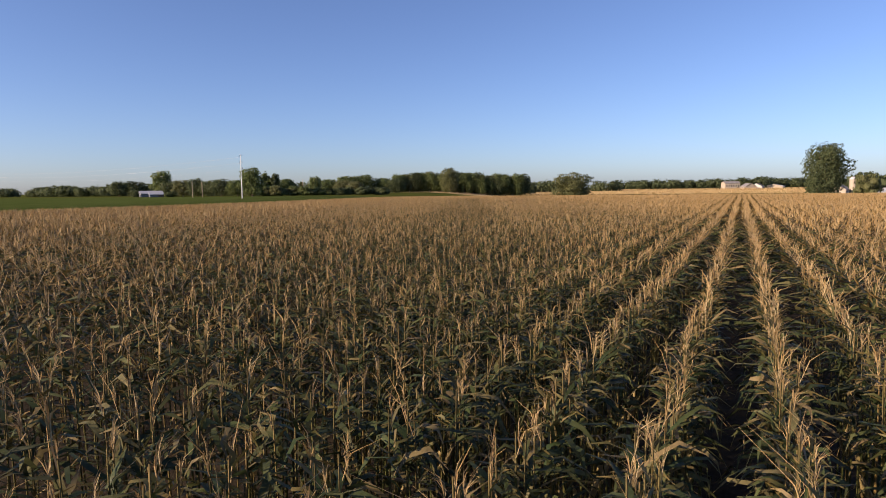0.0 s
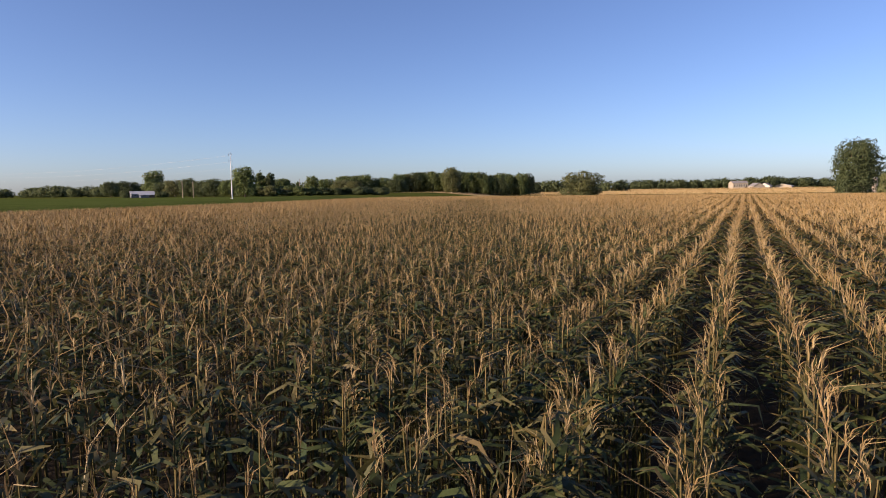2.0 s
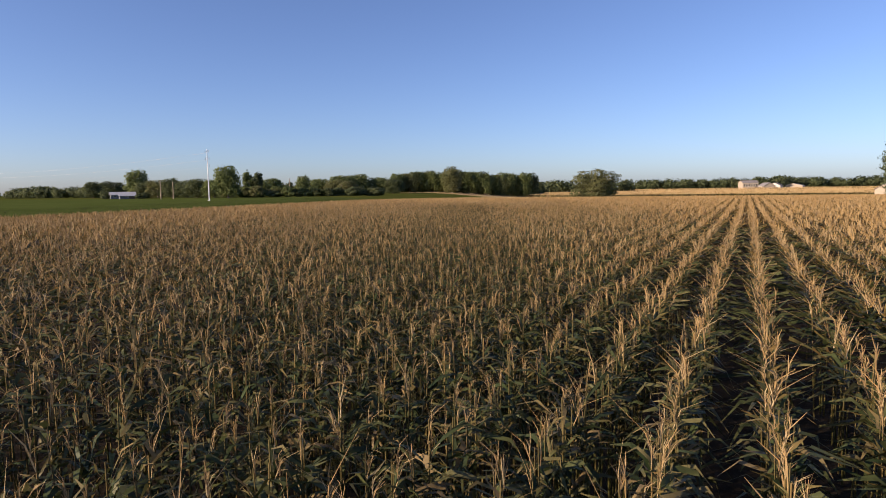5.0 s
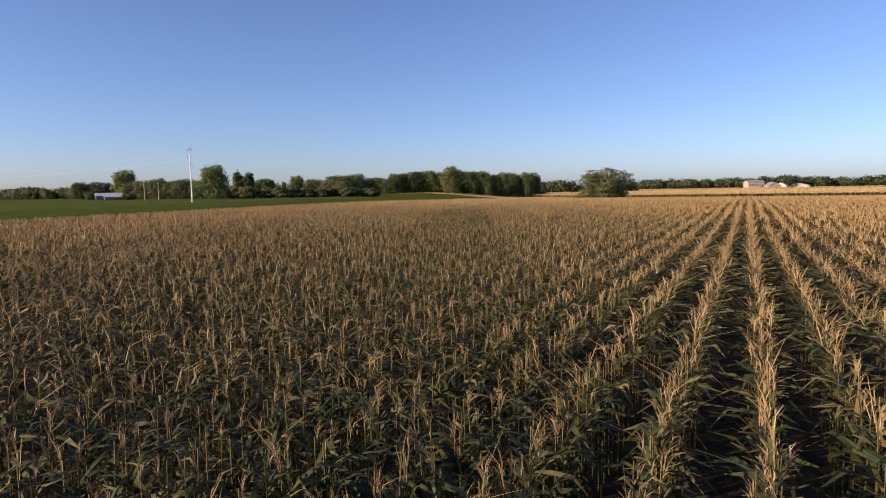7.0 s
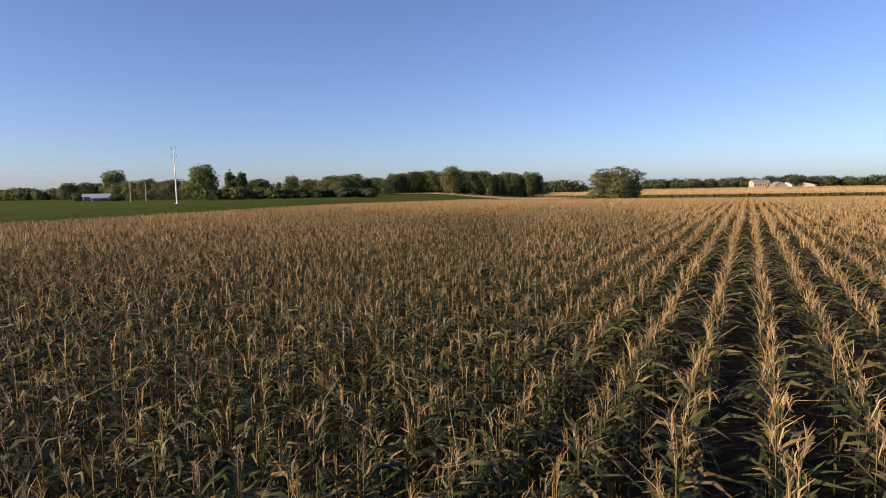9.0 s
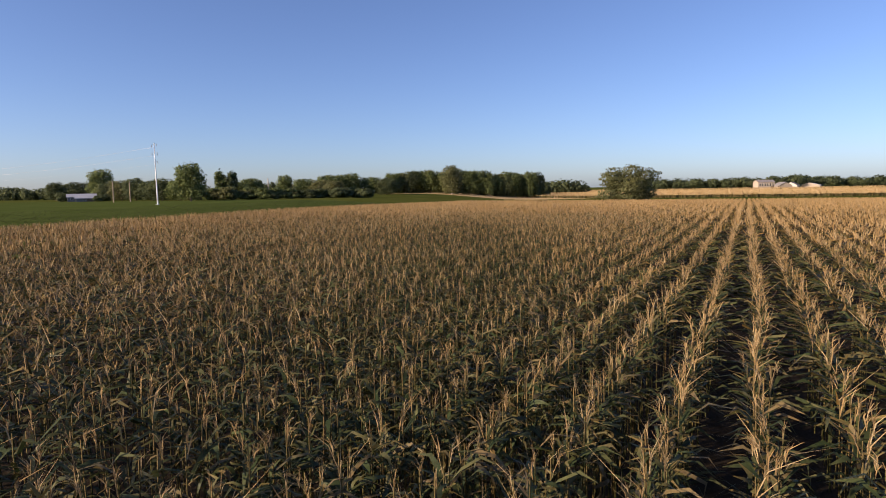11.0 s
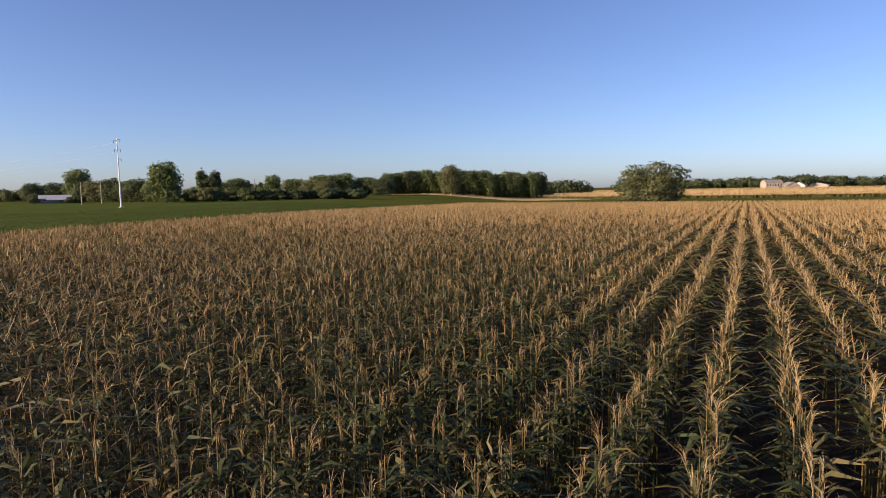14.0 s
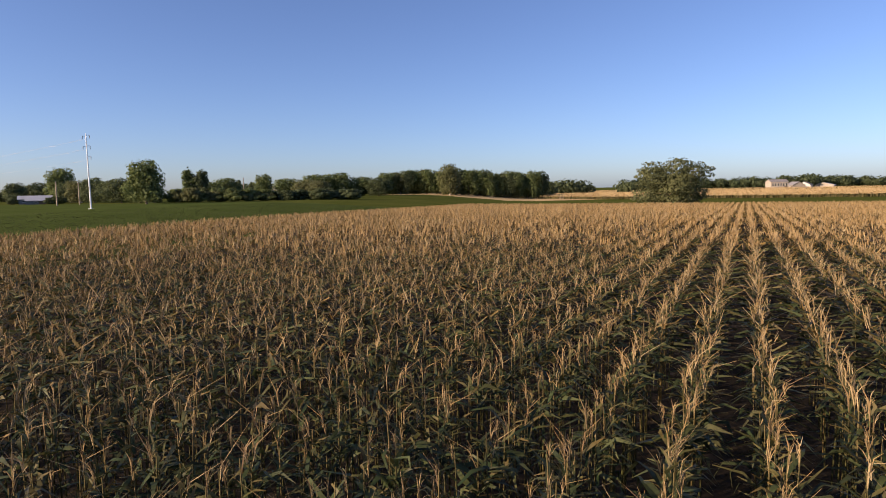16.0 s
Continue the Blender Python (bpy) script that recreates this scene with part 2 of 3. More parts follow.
def leaf_strip(rng, h, az, length, width, e0, droop, segs, fold):
    """A corn leaf: rises from the stalk, arches over and hangs, with a folded midrib when fold is set."""
    s = np.linspace(0, 1, segs + 1)
    ang = e0 - droop * s ** 1.4
    dr, dz = np.cos(ang) * length / segs, np.sin(ang) * length / segs
    r, z = np.concatenate([[0], np.cumsum(dr[:-1])]) + 0.012, h + np.concatenate([[0], np.cumsum(dz[:-1])])
    w = width * (np.clip(0.45 + 1.6 * s, 0, 1) * np.clip(1 - s, 0.02, 1) ** 0.65 if segs > 1 else np.array([0.8, 0.5]))
    tw = rng.uniform(-1.8, 1.8) * s ** 1.3 + rng.uniform(-0.35, 0.35)
    sway = rng.uniform(-0.6, 0.6) * s ** 2 * length * 0.5 + 0.03 * np.sin(8 * s + rng.uniform(0, 6))
    ca, sa = math.cos(az), math.sin(az)
    cols = (-1, 0, 1) if fold else (-1, 1)
    verts = []
    for c in cols:
        lift = np.abs(c) * w * 0.5 * (0.35 if fold else 0)
        lx = r - np.sin(ang) * lift
        ly = sway + c * w * 0.5 * np.cos(tw)
        lz = z + np.cos(ang) * lift + c * w * 0.5 * np.sin(tw)
        verts.append(np.stack([lx * ca - ly * sa, lx * sa + ly * ca, lz], -1))
    k, n = len(cols), segs + 1
    v = np.stack(verts, 1).reshape(-1, 3)
    q = [(i * k + j, i * k + j + 1, (i + 1) * k + j + 1, (i + 1) * k + j) for i in range(segs) for j in range(k - 1)]
    return v, np.array(q), np.repeat(s, k)


def spike_strip(p0, p1, p2, width, turn, straight=False):
    """A thin tassel branch in two bent pieces."""
    p = np.array([p0, p1, p2], float)
    side = np.array([math.cos(turn), math.sin(turn), 0.0])
    w = np.array([0.8, 1.0, 0.25])[:, None] * width * 0.5
    v = np.stack([p - side * w, p + side * w], 1).reshape(-1, 3)
    if straight:  # one piece is enough far off
        return v[[0, 1, 4, 5]], np.array([(0, 1, 3, 2)]), np.array([0.0, 0.0, 1.0, 1.0])
    return v, np.array([(0, 1, 3, 2), (2, 3, 5, 4)]), np.repeat([0.0, 0.5, 1.0], 2)


def corn_pieces(seed, level):
    """The pieces of one plant: (name, verts, quads, along, material slot). Level 0 is the fullest."""
    rng = np.random.default_rng(seed)
    out = []
    top = TOP * rng.uniform(0.965, 1.03)
    az0 = rng.uniform(-0.8, 0.8)
    leaves, low, segs = ((16, 9, 3), (11, 5, 2), (8, 4, 1))[level]
    if level < 2:
        rise = [(0, 0, 0), (0.01, 0, top * 0.6), (0.0, 0.01, top + 0.08)] if level == 0 else [(0, 0, 0.9), (0, 0, top + 0.05)]
        v, q = tube(rise, [0.014, 0.011, 0.005][-len(rise):], 3)
        out.append(("stalk", np.array([tuple(p) for p in v]), np.array(q), np.repeat([0, 0.4, 0.9][-len(rise):], 3), 2))
    for i in range(leaves):
        upper = i >= low
        az = az0 + math.pi * (i % 2) + rng.normal(0, 0.75 if upper else 0.6)
        if upper:  # short leaves that stand close to the stalk
            h, ln, wd = top - rng.uniform(0.02, 0.40), rng.uniform(0.14, 0.28), rng.uniform(0.028, 0.050)
            e0, droop = rng.uniform(0.35, 1.35), rng.uniform(0.8, 3.2)
        else:  # long leaves that hang into the gap between the rows
            h, ln, wd = top - rng.uniform(0.12, 0.42 + 0.07 * i), rng.uniform(0.26, 0.52), rng.uniform(0.042, 0.068)
            e0, droop = rng.uniform(0.1, 1.1), rng.uniform(1.9, 3.9)
        if level:  # fewer pieces to a leaf: they hang less
            e0, droop = (e0 * 0.85, droop * 0.75) if level == 1 else (rng.uniform(0.1, 1.15) if upper else rng.uniform(-0.35, 0.35), 0.5)
        v, q, al = leaf_strip(rng, h, az, ln * (1, 0.95, 0.9)[level], wd * (1, 1.2, 1.35)[level], e0, droop, segs, False)
        dried = rng.uniform(0.0, (0.42, 0.62, 1.0)[level]) if upper else rng.uniform(0.0, 0.25)  # the uppermost leaves dry first; level raises the share to suit the camera's distance
        out.append(("leaf", v, q, np.minimum(1, dried + (1 - dried) * al * (0.7 if upper else 0.35)), 0))
    if level == 0:
        a = az0 + rng.choice([0, math.pi]) + 0.4
        h = rng.uniform(0.95, 1.15)
        d = np.array([math.cos(a) * 0.35, math.sin(a) * 0.35, 1.0])
        pts = [np.array([0.015 * math.cos(a), 0.015 * math.sin(a), h]) + d * s for s in (0, 0.06, 0.16, 0.24)]
        v, q = tube(pts, [0.012, 0.026, 0.024, 0.005], 5)
        out.append(("ear", np.array([tuple(p) for p in v]), np.array(q), np.repeat([0, 0.3, 0.7, 1.0], 5), 3))
    tv, tq, ta, o = [], [], [], 0
    n = (12, 8, 6)[level]
    lean = rng.normal(0, 0.26, 2)
    for i in range(n):
        a = rng.uniform(0, 2 * math.pi)
        if i == 0:  # the tall middle spike, nodding a little
            tip = lean * rng.uniform(0.3, 0.8)
            p0, p1, p2 = (0, 0, top - 0.08), (*(lean * 0.16 + rng.normal(0, 0.012, 2)), top + 0.10), (*(lean * 0.30 + tip), top + rng.uniform(0.17, 0.27))
        else:  # side branches: some upright and close, the others arching outwards
            open_ = rng.uniform(0.05, 0.42) if i % 3 else rng.uniform(0.5, 1.1)
            ln = rng.uniform(0.07, 0.15)
            p0 = np.array([0, 0, top + rng.uniform(-0.02, 0.09)]) + np.array([*lean * 0.12, 0])
            d1 = np.array([math.cos(a) * math.sin(open_ * 0.7), math.sin(a) * math.sin(open_ * 0.7), math.cos(open_ * 0.7)])
            d2 = np.array([math.cos(a) * math.sin(open_ * 1.5), math.sin(a) * math.sin(open_ * 1.5), math.cos(open_ * 1.5)])
            p1 = p0 + d1 * ln * 0.55
            p2 = p1 + d2 * ln * 0.45 + np.array([*lean * 0.10, 0])
        v, q, al = spike_strip(p0, p1, p2, (0.0036, 0.0066, 0.0108)[level] * (rng.uniform(0.7, 1.35) if i else 1.6), rng.uniform(0, math.pi), level > 1)
        tv.append(v), tq.append(q + o), ta.append(rng.uniform(0, 0.6) + 0.4 * al)
        o += len(v)
    out.append(("tassel", np.concatenate(tv), np.concatenate(tq), np.concatenate(ta), 1))
    return out


def joined(pieces):
    vs, qs, al, sl, o = [], [], [], [], 0
    for _, v, q, a, s in pieces:
        vs.append(v), qs.append(q + o), al.append(a), sl.append(np.full(len(q), s))
        o += len(v)
    return np.concatenate(vs), np.concatenate(qs), np.concatenate(al), np.concatenate(sl)


def far_clump(seed, wide=1.0, skirt=0):
    """Three or four plants far off: leaf blades and tassel spikes; wide stands for several rows."""
    rng = np.random.default_rng(seed)
    out = []
    for i in range(6):  # blades that stand up and lean outwards
        y = rng.uniform(-0.3, 0.3) * wide
        v, q, a = leaf_strip(rng, TOP - rng.uniform(0.05, 0.35), rng.uniform(-0.6, 0.6) + math.pi * (i % 2), 0.34 * wide, 0.095 * wide, rng.uniform(0.0, 0.9) / wide, 0.5, 1, False)
        v[:, 1] += y
        out.append(("leaf", v, q, rng.uniform(0.6, 0.95) + 0.1 * a, 0))
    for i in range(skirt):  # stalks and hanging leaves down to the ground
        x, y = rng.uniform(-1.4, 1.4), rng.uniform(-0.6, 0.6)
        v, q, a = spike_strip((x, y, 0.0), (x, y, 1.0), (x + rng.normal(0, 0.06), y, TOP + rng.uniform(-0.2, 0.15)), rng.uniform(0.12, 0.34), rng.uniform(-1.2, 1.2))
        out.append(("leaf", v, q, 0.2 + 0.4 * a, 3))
    for i in range(11):
        x, y = rng.normal(0, 0.05) * wide ** 2, rng.uniform(-0.3, 0.3) * wide
        tip = (x + rng.normal(0, 0.07), y + rng.normal(0, 0.07), TOP + rng.uniform(0.12, 0.27))
        v, q, a = spike_strip((x, y, TOP - 0.05), (x, y, TOP + 0.1), tip, 0.040 * wide, rng.uniform(0, 3.14), True)
        out.append(("tassel", v, q, rng.uniform(0.3, 0.8) + 0.2 * a, 1))
    return joined(out)


def spread(name, variants, px, py, seed, label, z_of=ground_z, size=(0.97, 1.03), mats=None, lean=0.021):
    """One joined mesh: a random variant at every place, turned, leaned and scaled."""
    rng = np.random.default_rng(seed)
    n = len(px)
    pick = rng.integers(0, len(variants), n)
    turn = np.where(rng.random(n) < 0.5, 0, math.pi) + rng.normal(0, 0.6, n)
    sc = rng.uniform(*size, n)
    lx, ly = rng.normal(0, lean, n), rng.normal(0, lean, n)
    pz = z_of(px, py)
    V, Q, A, S, o = [], [], [], [], 0
    for k, (v, q, a, s) in enumerate(variants):
        i = np.nonzero(pick == k)[0]
        if not len(i):
            continue
        c, sn = np.cos(turn[i])[:, None], np.sin(turn[i])[:, None]
        z = v[None, :, 2] * sc[i, None]
        x = (v[None, :, 0] * c - v[None, :, 1] * sn) * sc[i, None] + px[i, None] + lx[i, None] * z
        y = (v[None, :, 0] * sn + v[None, :, 1] * c) * sc[i, None] + py[i, None] + ly[i, None] * z
        V.append(np.stack([x, y, z + pz[i, None]], -1).reshape(-1, 3))
        Q.append((q[None] + (np.arange(len(i)) * len(v))[:, None, None]).reshape(-1, 4) + o)
        A.append(np.tile(a, len(i)))
        S.append(np.tile(s, len(i)))
        o += len(i) * len(v)
    me = mesh_of(name, np.concatenate(V), np.concatenate(Q), mats or [M_LEAF, M_TASSEL, M_STALK, M_HUSK], np.concatenate(S), np.concatenate(A))
    return tagged(new(name, me), label, "corn crop" if "corn" in name else "crop", kind="stuff")


def corn_places(spacing, seed, x0, x1, y0, y1):
    rng = np.random.default_rng(seed)
    k0, k1 = math.ceil((x0 - FIRST_ROW) / ROW), math.floor((x1 - FIRST_ROW) / ROW)
    rows = FIRST_ROW + ROW * np.arange(k0, k1 + 1)
    along = np.arange(y0, y1, spacing)
    x, y = np.meshgrid(rows, along)
    x = x + rng.normal(0, 0.028, x.shape) + 0.03 * np.sin(y * 0.11 + x) + SLANT * y
    y = y + rng.uniform(-0.3, 0.3, y.shape) * spacing
    keep = (rng.random(x.shape) > 0.04) & (x > field_west(y))
    return x[keep], y[keep]


def view_distance(x, y):
    """Distance from the camera's path to a plant inside its view; plants never in view count as far off."""
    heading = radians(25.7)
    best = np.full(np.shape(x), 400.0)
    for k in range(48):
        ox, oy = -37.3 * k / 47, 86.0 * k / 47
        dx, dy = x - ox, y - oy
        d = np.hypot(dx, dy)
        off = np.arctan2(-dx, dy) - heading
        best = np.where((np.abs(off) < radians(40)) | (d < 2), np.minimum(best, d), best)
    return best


LEVELS = [[joined([p for p in corn_pieces(100 * lv + s, lv) if p[0] != "ear"]) for s in range(14)] for lv in range(3)]
SINGLE = (-4.0, 1.4, 4.0, 8.2)  # the stretch of the plan whose plants stand as single things
px, py = corn_places(0.13, 5, -84, FIELD_EAST, FIELD_SOUTH, FIELD_NORTH)
dist = view_distance(px, py) * np.random.default_rng(77).uniform(0.72, 1.4, len(px))
single = (px > SINGLE[0]) & (px < SINGLE[1]) & (py > SINGLE[2]) & (py < SINGLE[3])
CORN_LABEL = "ripening corn crop in rows with straw-coloured tassels"
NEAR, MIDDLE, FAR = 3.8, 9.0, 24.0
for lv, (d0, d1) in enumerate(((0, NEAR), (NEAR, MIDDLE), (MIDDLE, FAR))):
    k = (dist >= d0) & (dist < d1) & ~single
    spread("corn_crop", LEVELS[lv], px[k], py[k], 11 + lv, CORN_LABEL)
fx, fy = corn_places(0.66, 6, -84, FIELD_EAST, FIELD_SOUTH, FIELD_NORTH)
fd = view_distance(fx, fy)
# clumps that never come into the camera's view are thinned to 40 percent
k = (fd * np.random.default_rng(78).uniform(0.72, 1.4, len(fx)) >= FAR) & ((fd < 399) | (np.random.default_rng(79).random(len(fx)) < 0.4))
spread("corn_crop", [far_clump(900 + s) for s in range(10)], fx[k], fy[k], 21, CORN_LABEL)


# ---- low green crop west of the corn ----
def low_plant(seed):
    rng = np.random.default_rng(seed)
    return joined([("leaf", *leaf_strip(rng, 0.08 + 0.05 * (i % 2), 2.1 * i + rng.uniform(0, 1), 0.22, 0.20, 0.25, 0.5, 1, False), 0) for i in range(4)])


M_SOY = leafy("low_crop_leaf", [(0.0, (0.048, 0.072, 0.017)), (0.6, (0.074, 0.100, 0.028)), (1.0, (0.096, 0.118, 0.036))], (0.10, 0.12, 0.03), 0.7, 0.35, 0.3, 0.03)
rl = np.random.default_rng(17)
gx_, gy_ = rl.uniform(-150, -60, 34000), rl.uniform(20, 216, 34000)
k = (gx_ < field_west(gy_) - 1.2) & (rl.random(34000) < np.clip(1.5 + (gx_ - field_west(gy_)) / 60, 0.15, 1))
spread("green_crop", [low_plant(300 + i) for i in range(6)], gx_[k], gy_[k], 51, "low dark-green leafy crop in an open field", size=(0.4, 0.65), mats=[M_SOY])


# ---- trees ----
def leaf_cloud(rng, lobes, count, size, hollow=0.86):
    """Small leaf clumps scattered through the lobes (cx, cy, cz, rx, ry, rz), most of them near the outside."""
    lobes = np.array(lobes, float)
    vol = (lobes[:, 3] * lobes[:, 4] * lobes[:, 5]) ** 0.67
    pick = rng.choice(len(lobes), count, p=vol / vol.sum())
    d = rng.normal(size=(count, 3))
    d /= np.linalg.norm(d, axis=1)[:, None]
    wob = 1 + 0.22 * np.sin(d[:, 0] * 5 + pick * 1.7) * np.sin(d[:, 1] * 6 + pick) + 0.15 * np.sin(d[:, 2] * 9 + pick * 2.3)
    r = (hollow + (1 - hollow) * rng.random(count) ** 0.6) * wob
    c = lobes[pick, :3] + d * lobes[pick, 3:] * r[:, None]
    nrm = d + rng.normal(0, 0.30, (count, 3))
    nrm /= np.linalg.norm(nrm, axis=1)[:, None]
    t = np.cross(nrm, rng.normal(size=(count, 3)))
    t /= np.linalg.norm(t, axis=1)[:, None]
    b = np.cross(nrm, t)
    s = size * rng.uniform(0.55, 1.35, count)[:, None]
    w = s * rng.uniform(0.45, 0.8, count)[:, None]
    v = np.stack([c - t * s, c - b * w + nrm * s * 0.15, c + t * s, c + b * w + nrm * s * 0.15], 1).reshape(-1, 3)
    q = np.arange(count * 4).reshape(-1, 4)
    return v, q, np.tile([0.0, 0.4, 1.0, 0.4], count)


def limbs(rng, height, spread_r, trunk_r, fork, n):
    """A tapered trunk that forks into limbs reaching into the crown."""
    bits = [tube([(0, 0, -0.3), (0.05, 0.02, height * fork * 0.5), (0.0, 0.08, height * fork), (0.1, 0, height * 0.85)],
                 [trunk_r * 1.25, trunk_r * 0.95, trunk_r * 0.8, trunk_r * 0.2], 7)]
    for i in range(n):
        a = 2 * math.pi * (i + rng.uniform(-0.3, 0.3)) / n
        z0 = height * fork * rng.uniform(0.7, 1.15)
        r, z1 = spread_r * rng.uniform(0.5, 0.85), height * rng.uniform(0.55, 0.85)
        x, y = math.cos(a) * r, math.sin(a) * r
        bits.append(tube([(0, 0.05, z0), (x * 0.4, y * 0.4, z0 + (z1 - z0) * 0.5), (x, y, z1)], [trunk_r * 0.5, trunk_r * 0.32, trunk_r * 0.08], 5))
    return merge(bits)


def tree_kind(name, seed, height, width, base, lobes, count, size, leaf_mat, bark=None, trunk_r=None):
    """Meshes of one kind of tree: the trunk with limbs, the crown. base: where the crown begins, as a share of the height."""
    rng = np.random.default_rng(seed)
    r = width / 2
    ls = []
    for i in range(lobes):
        f = (i + 0.5) / lobes
        z = height * (base + (1 - base) * (0.10 + 0.76 * f))
        shape = min(1.0, 0.72 + 1.1 * f) * math.sqrt(max(0.05, 1 - max(0, (f - 0.45) / 0.70) ** 2))
        a, d = i * 2.4 + rng.uniform(-0.5, 0.5), rng.uniform(0.35, 0.72) * r * shape
        k = rng.uniform(0.30, 0.44) * r * (0.7 + 0.3 * shape)
        ls.append((math.cos(a) * d, math.sin(a) * d, z, k, k, min(k, height * 0.15)))
    ls.append((0, 0, height * (base + (1 - base) * 0.48), r * 0.55, r * 0.55, height * (1 - base) * 0.42))
    v, q, a = leaf_cloud(rng, ls, count, size)
    low = height * base * 0.75
    v[:, 2] = np.maximum(v[:, 2], min(low, 0.1) + 0.3 * rng.random(len(v)))
    crown = mesh_of(name + "_crown", v, q, [leaf_mat], None, a)
    tv, tq = limbs(rng, height, r, trunk_r or height * 0.022, max(base, 0.15) + 0.1, 6)
    return mesh_of(name + "_trunk", tv, tq, [bark or M_BARK]), crown


def plant_tree(kind, name, label, x, y, turn=0.0, s=(1, 1, 1), group="", category="tree"):
    m = Matrix.LocRotScale((x, y, float(ground_z(x, y))), Euler((0, 0, turn)), None)
    ob = thing(name, label, category, m, group)
    ob.scale = s
    part("trunk", kind[0], ob)
    part("crown", kind[1], ob)
    return ob


OAK = tree_kind("oak", 3, 10.2, 14.6, 0.03, 16, 19000, 0.20, M_TREE[1])
COTTON = tree_kind("cottonwood", 5, 16.4, 14.4, 0.04, 30, 21000, 0.24, M_TREE[2])
WOOD = [tree_kind("wood_tree", 20 + i, 13.0, 11.5, 0.03, 30, 6000, 0.34, M_TREE[(0, 1, 0, 2)[i]], M_PALEBARK if i == 1 else None) for i in range(4)]
POPLAR = [tree_kind("poplar", 31 + i, 10.5, 5.2, 0.03, 16, 2800, 0.32, M_TREE[(0, 2)[i]]) for i in range(2)]
BUSH = [tree_kind("bush", 41 + i, 3.2, 6.0, 0.0, 14, 2800, 0.24, M_TREE[(1, 2, 0)[i]]) for i in range(3)]
CONIFER = tree_kind("conifer", 51, 9.0, 3.4, 0.02, 12, 1500, 0.3, M_TREE[2])
plant_tree(OAK, "oak_tree", "broad olive-green tree with a crown down to the grass", -47.2, 195.5, 0.4, (0.95, 0.95, 0.93))
plant_tree(COTTON, "cottonwood_tree", "tall dense dark-green tree beside the cornfield", 21.7, 199, 0.9, (0.92, 0.92, 0.98))
# set back along the camera's sight line and enlarged to fit the view
plant_tree(BUSH[0], "bush", "rounded green bush far behind the tall tree", 46, 290, 0.3, (1.85, 1.85, 3.1), category="bush")

rng = random.Random(4)
# x, y, height, width, kind (0 broadleaf, 1 poplar, 2 conifer), dark
LEFT = ((-189.3, 207.0, 11.8, 9.8, 0, 0), (-216.5, 247, 11.2, 5.6, 1, 0), (-212.5, 249, 11.0, 5.6, 1, 1), (-295.5, 250.5, 13.8, 11.5, 0, 0), (-346, 261, 9.0, 10, 0, 3),
        (-358, 281, 9.4, 16, 0, 3), (-252, 235, 8.8, 8, 0, 3), (-240, 233, 7.6, 10, 0, 3), (-228, 228, 8.0, 10, 0, 3), (-216, 226, 7.4, 9, 0, 2), (-270, 242, 8.4, 11, 0, 1),
        (-284, 247, 7.8, 10, 0, 3), (-230, 278, 8.6, 10, 0, 2))
MORE = ((-242, 298, 9.0, 3.4, 2, 0), (-236, 300, 8.0, 3.0, 2, 0), (-208, 276, 9.4, 7.0, 0, 0), (-215, 298, 8.2, 11, 0, 2), (-203, 296, 7.6, 11, 0, 1), (-226, 334, 10.6, 15, 0, 2),
        (-219, 343, 11.4, 15, 0, 0), (-211, 352, 9.4, 13, 0, 2), (-200, 350, 8.6, 12, 0, 3), (-188, 285, 6.8, 9, 0, 1), (-222, 262, 6.8, 9, 0, 2))
for x, y, h, w, kind, v in LEFT + MORE:
    k, H, W = ((WOOD[v], 13.0, 11.5), (POPLAR[v % 2], 10.5, 5.2), (CONIFER, 9.0, 3.4))[kind]
    label = ("green broadleaf tree at the edge of the green field", "slender green poplar in the tree line", "small pointed dark conifer in the tree line")[kind]
    plant_tree(k, ("tree", "poplar_tree", "conifer_tree")[kind], label, x, y, rng.uniform(0, 6.3), ((1.25, 1.1, 1.1)[kind] * w / W, (1.25, 1.1, 1.1)[kind] * w / W, 1.08 * h / H), "trees along the green field")
for i in range(30):
    f = i / 29
    x, y = -238 + 79 * f + rng.uniform(-2, 2), 420 + 62 * f + rng.uniform(-3, 3) + 4 * (i % 2)
    h = 11.8 + 3.2 * f ** 0.7 + rng.uniform(-0.9, 0.9)
    plant_tree(WOOD[(0, 2, 1, 0, 3)[i % 5]], "tree", "green broadleaf tree in the edge of a wood", x, y, rng.uniform(0, 6.3), (1.22, 1.22, 1.18 * h / 13), "trees of the wood")
plant_tree(WOOD[1], "tree", "tall green tree with a pale bare trunk before the wood", -196, 426, 1.0, (1.45, 1.45, 1.48), "trees of the wood")
plant_tree(WOOD[3], "tree", "dark round tree at the end of the wood", -158, 508, 1.0, (1.05, 1.05, 0.9), "trees of the wood")
for i in range(26):
    f = i / 25
    x, y = -200 + 46 * f, 220 + 40 * f
    plant_tree(BUSH[(0, 2, 0, 2)[i % 4] if f < 0.6 else 1], "bush", "low dense green bush at the field edge", x + rng.uniform(-2, 2), y + rng.uniform(-2, 2), rng.uniform(0, 6.3), (1.15, 1.15, rng.uniform(1.05, 1.5) * (1.05 - 0.25 * f)), "hedge bushes", "bush")

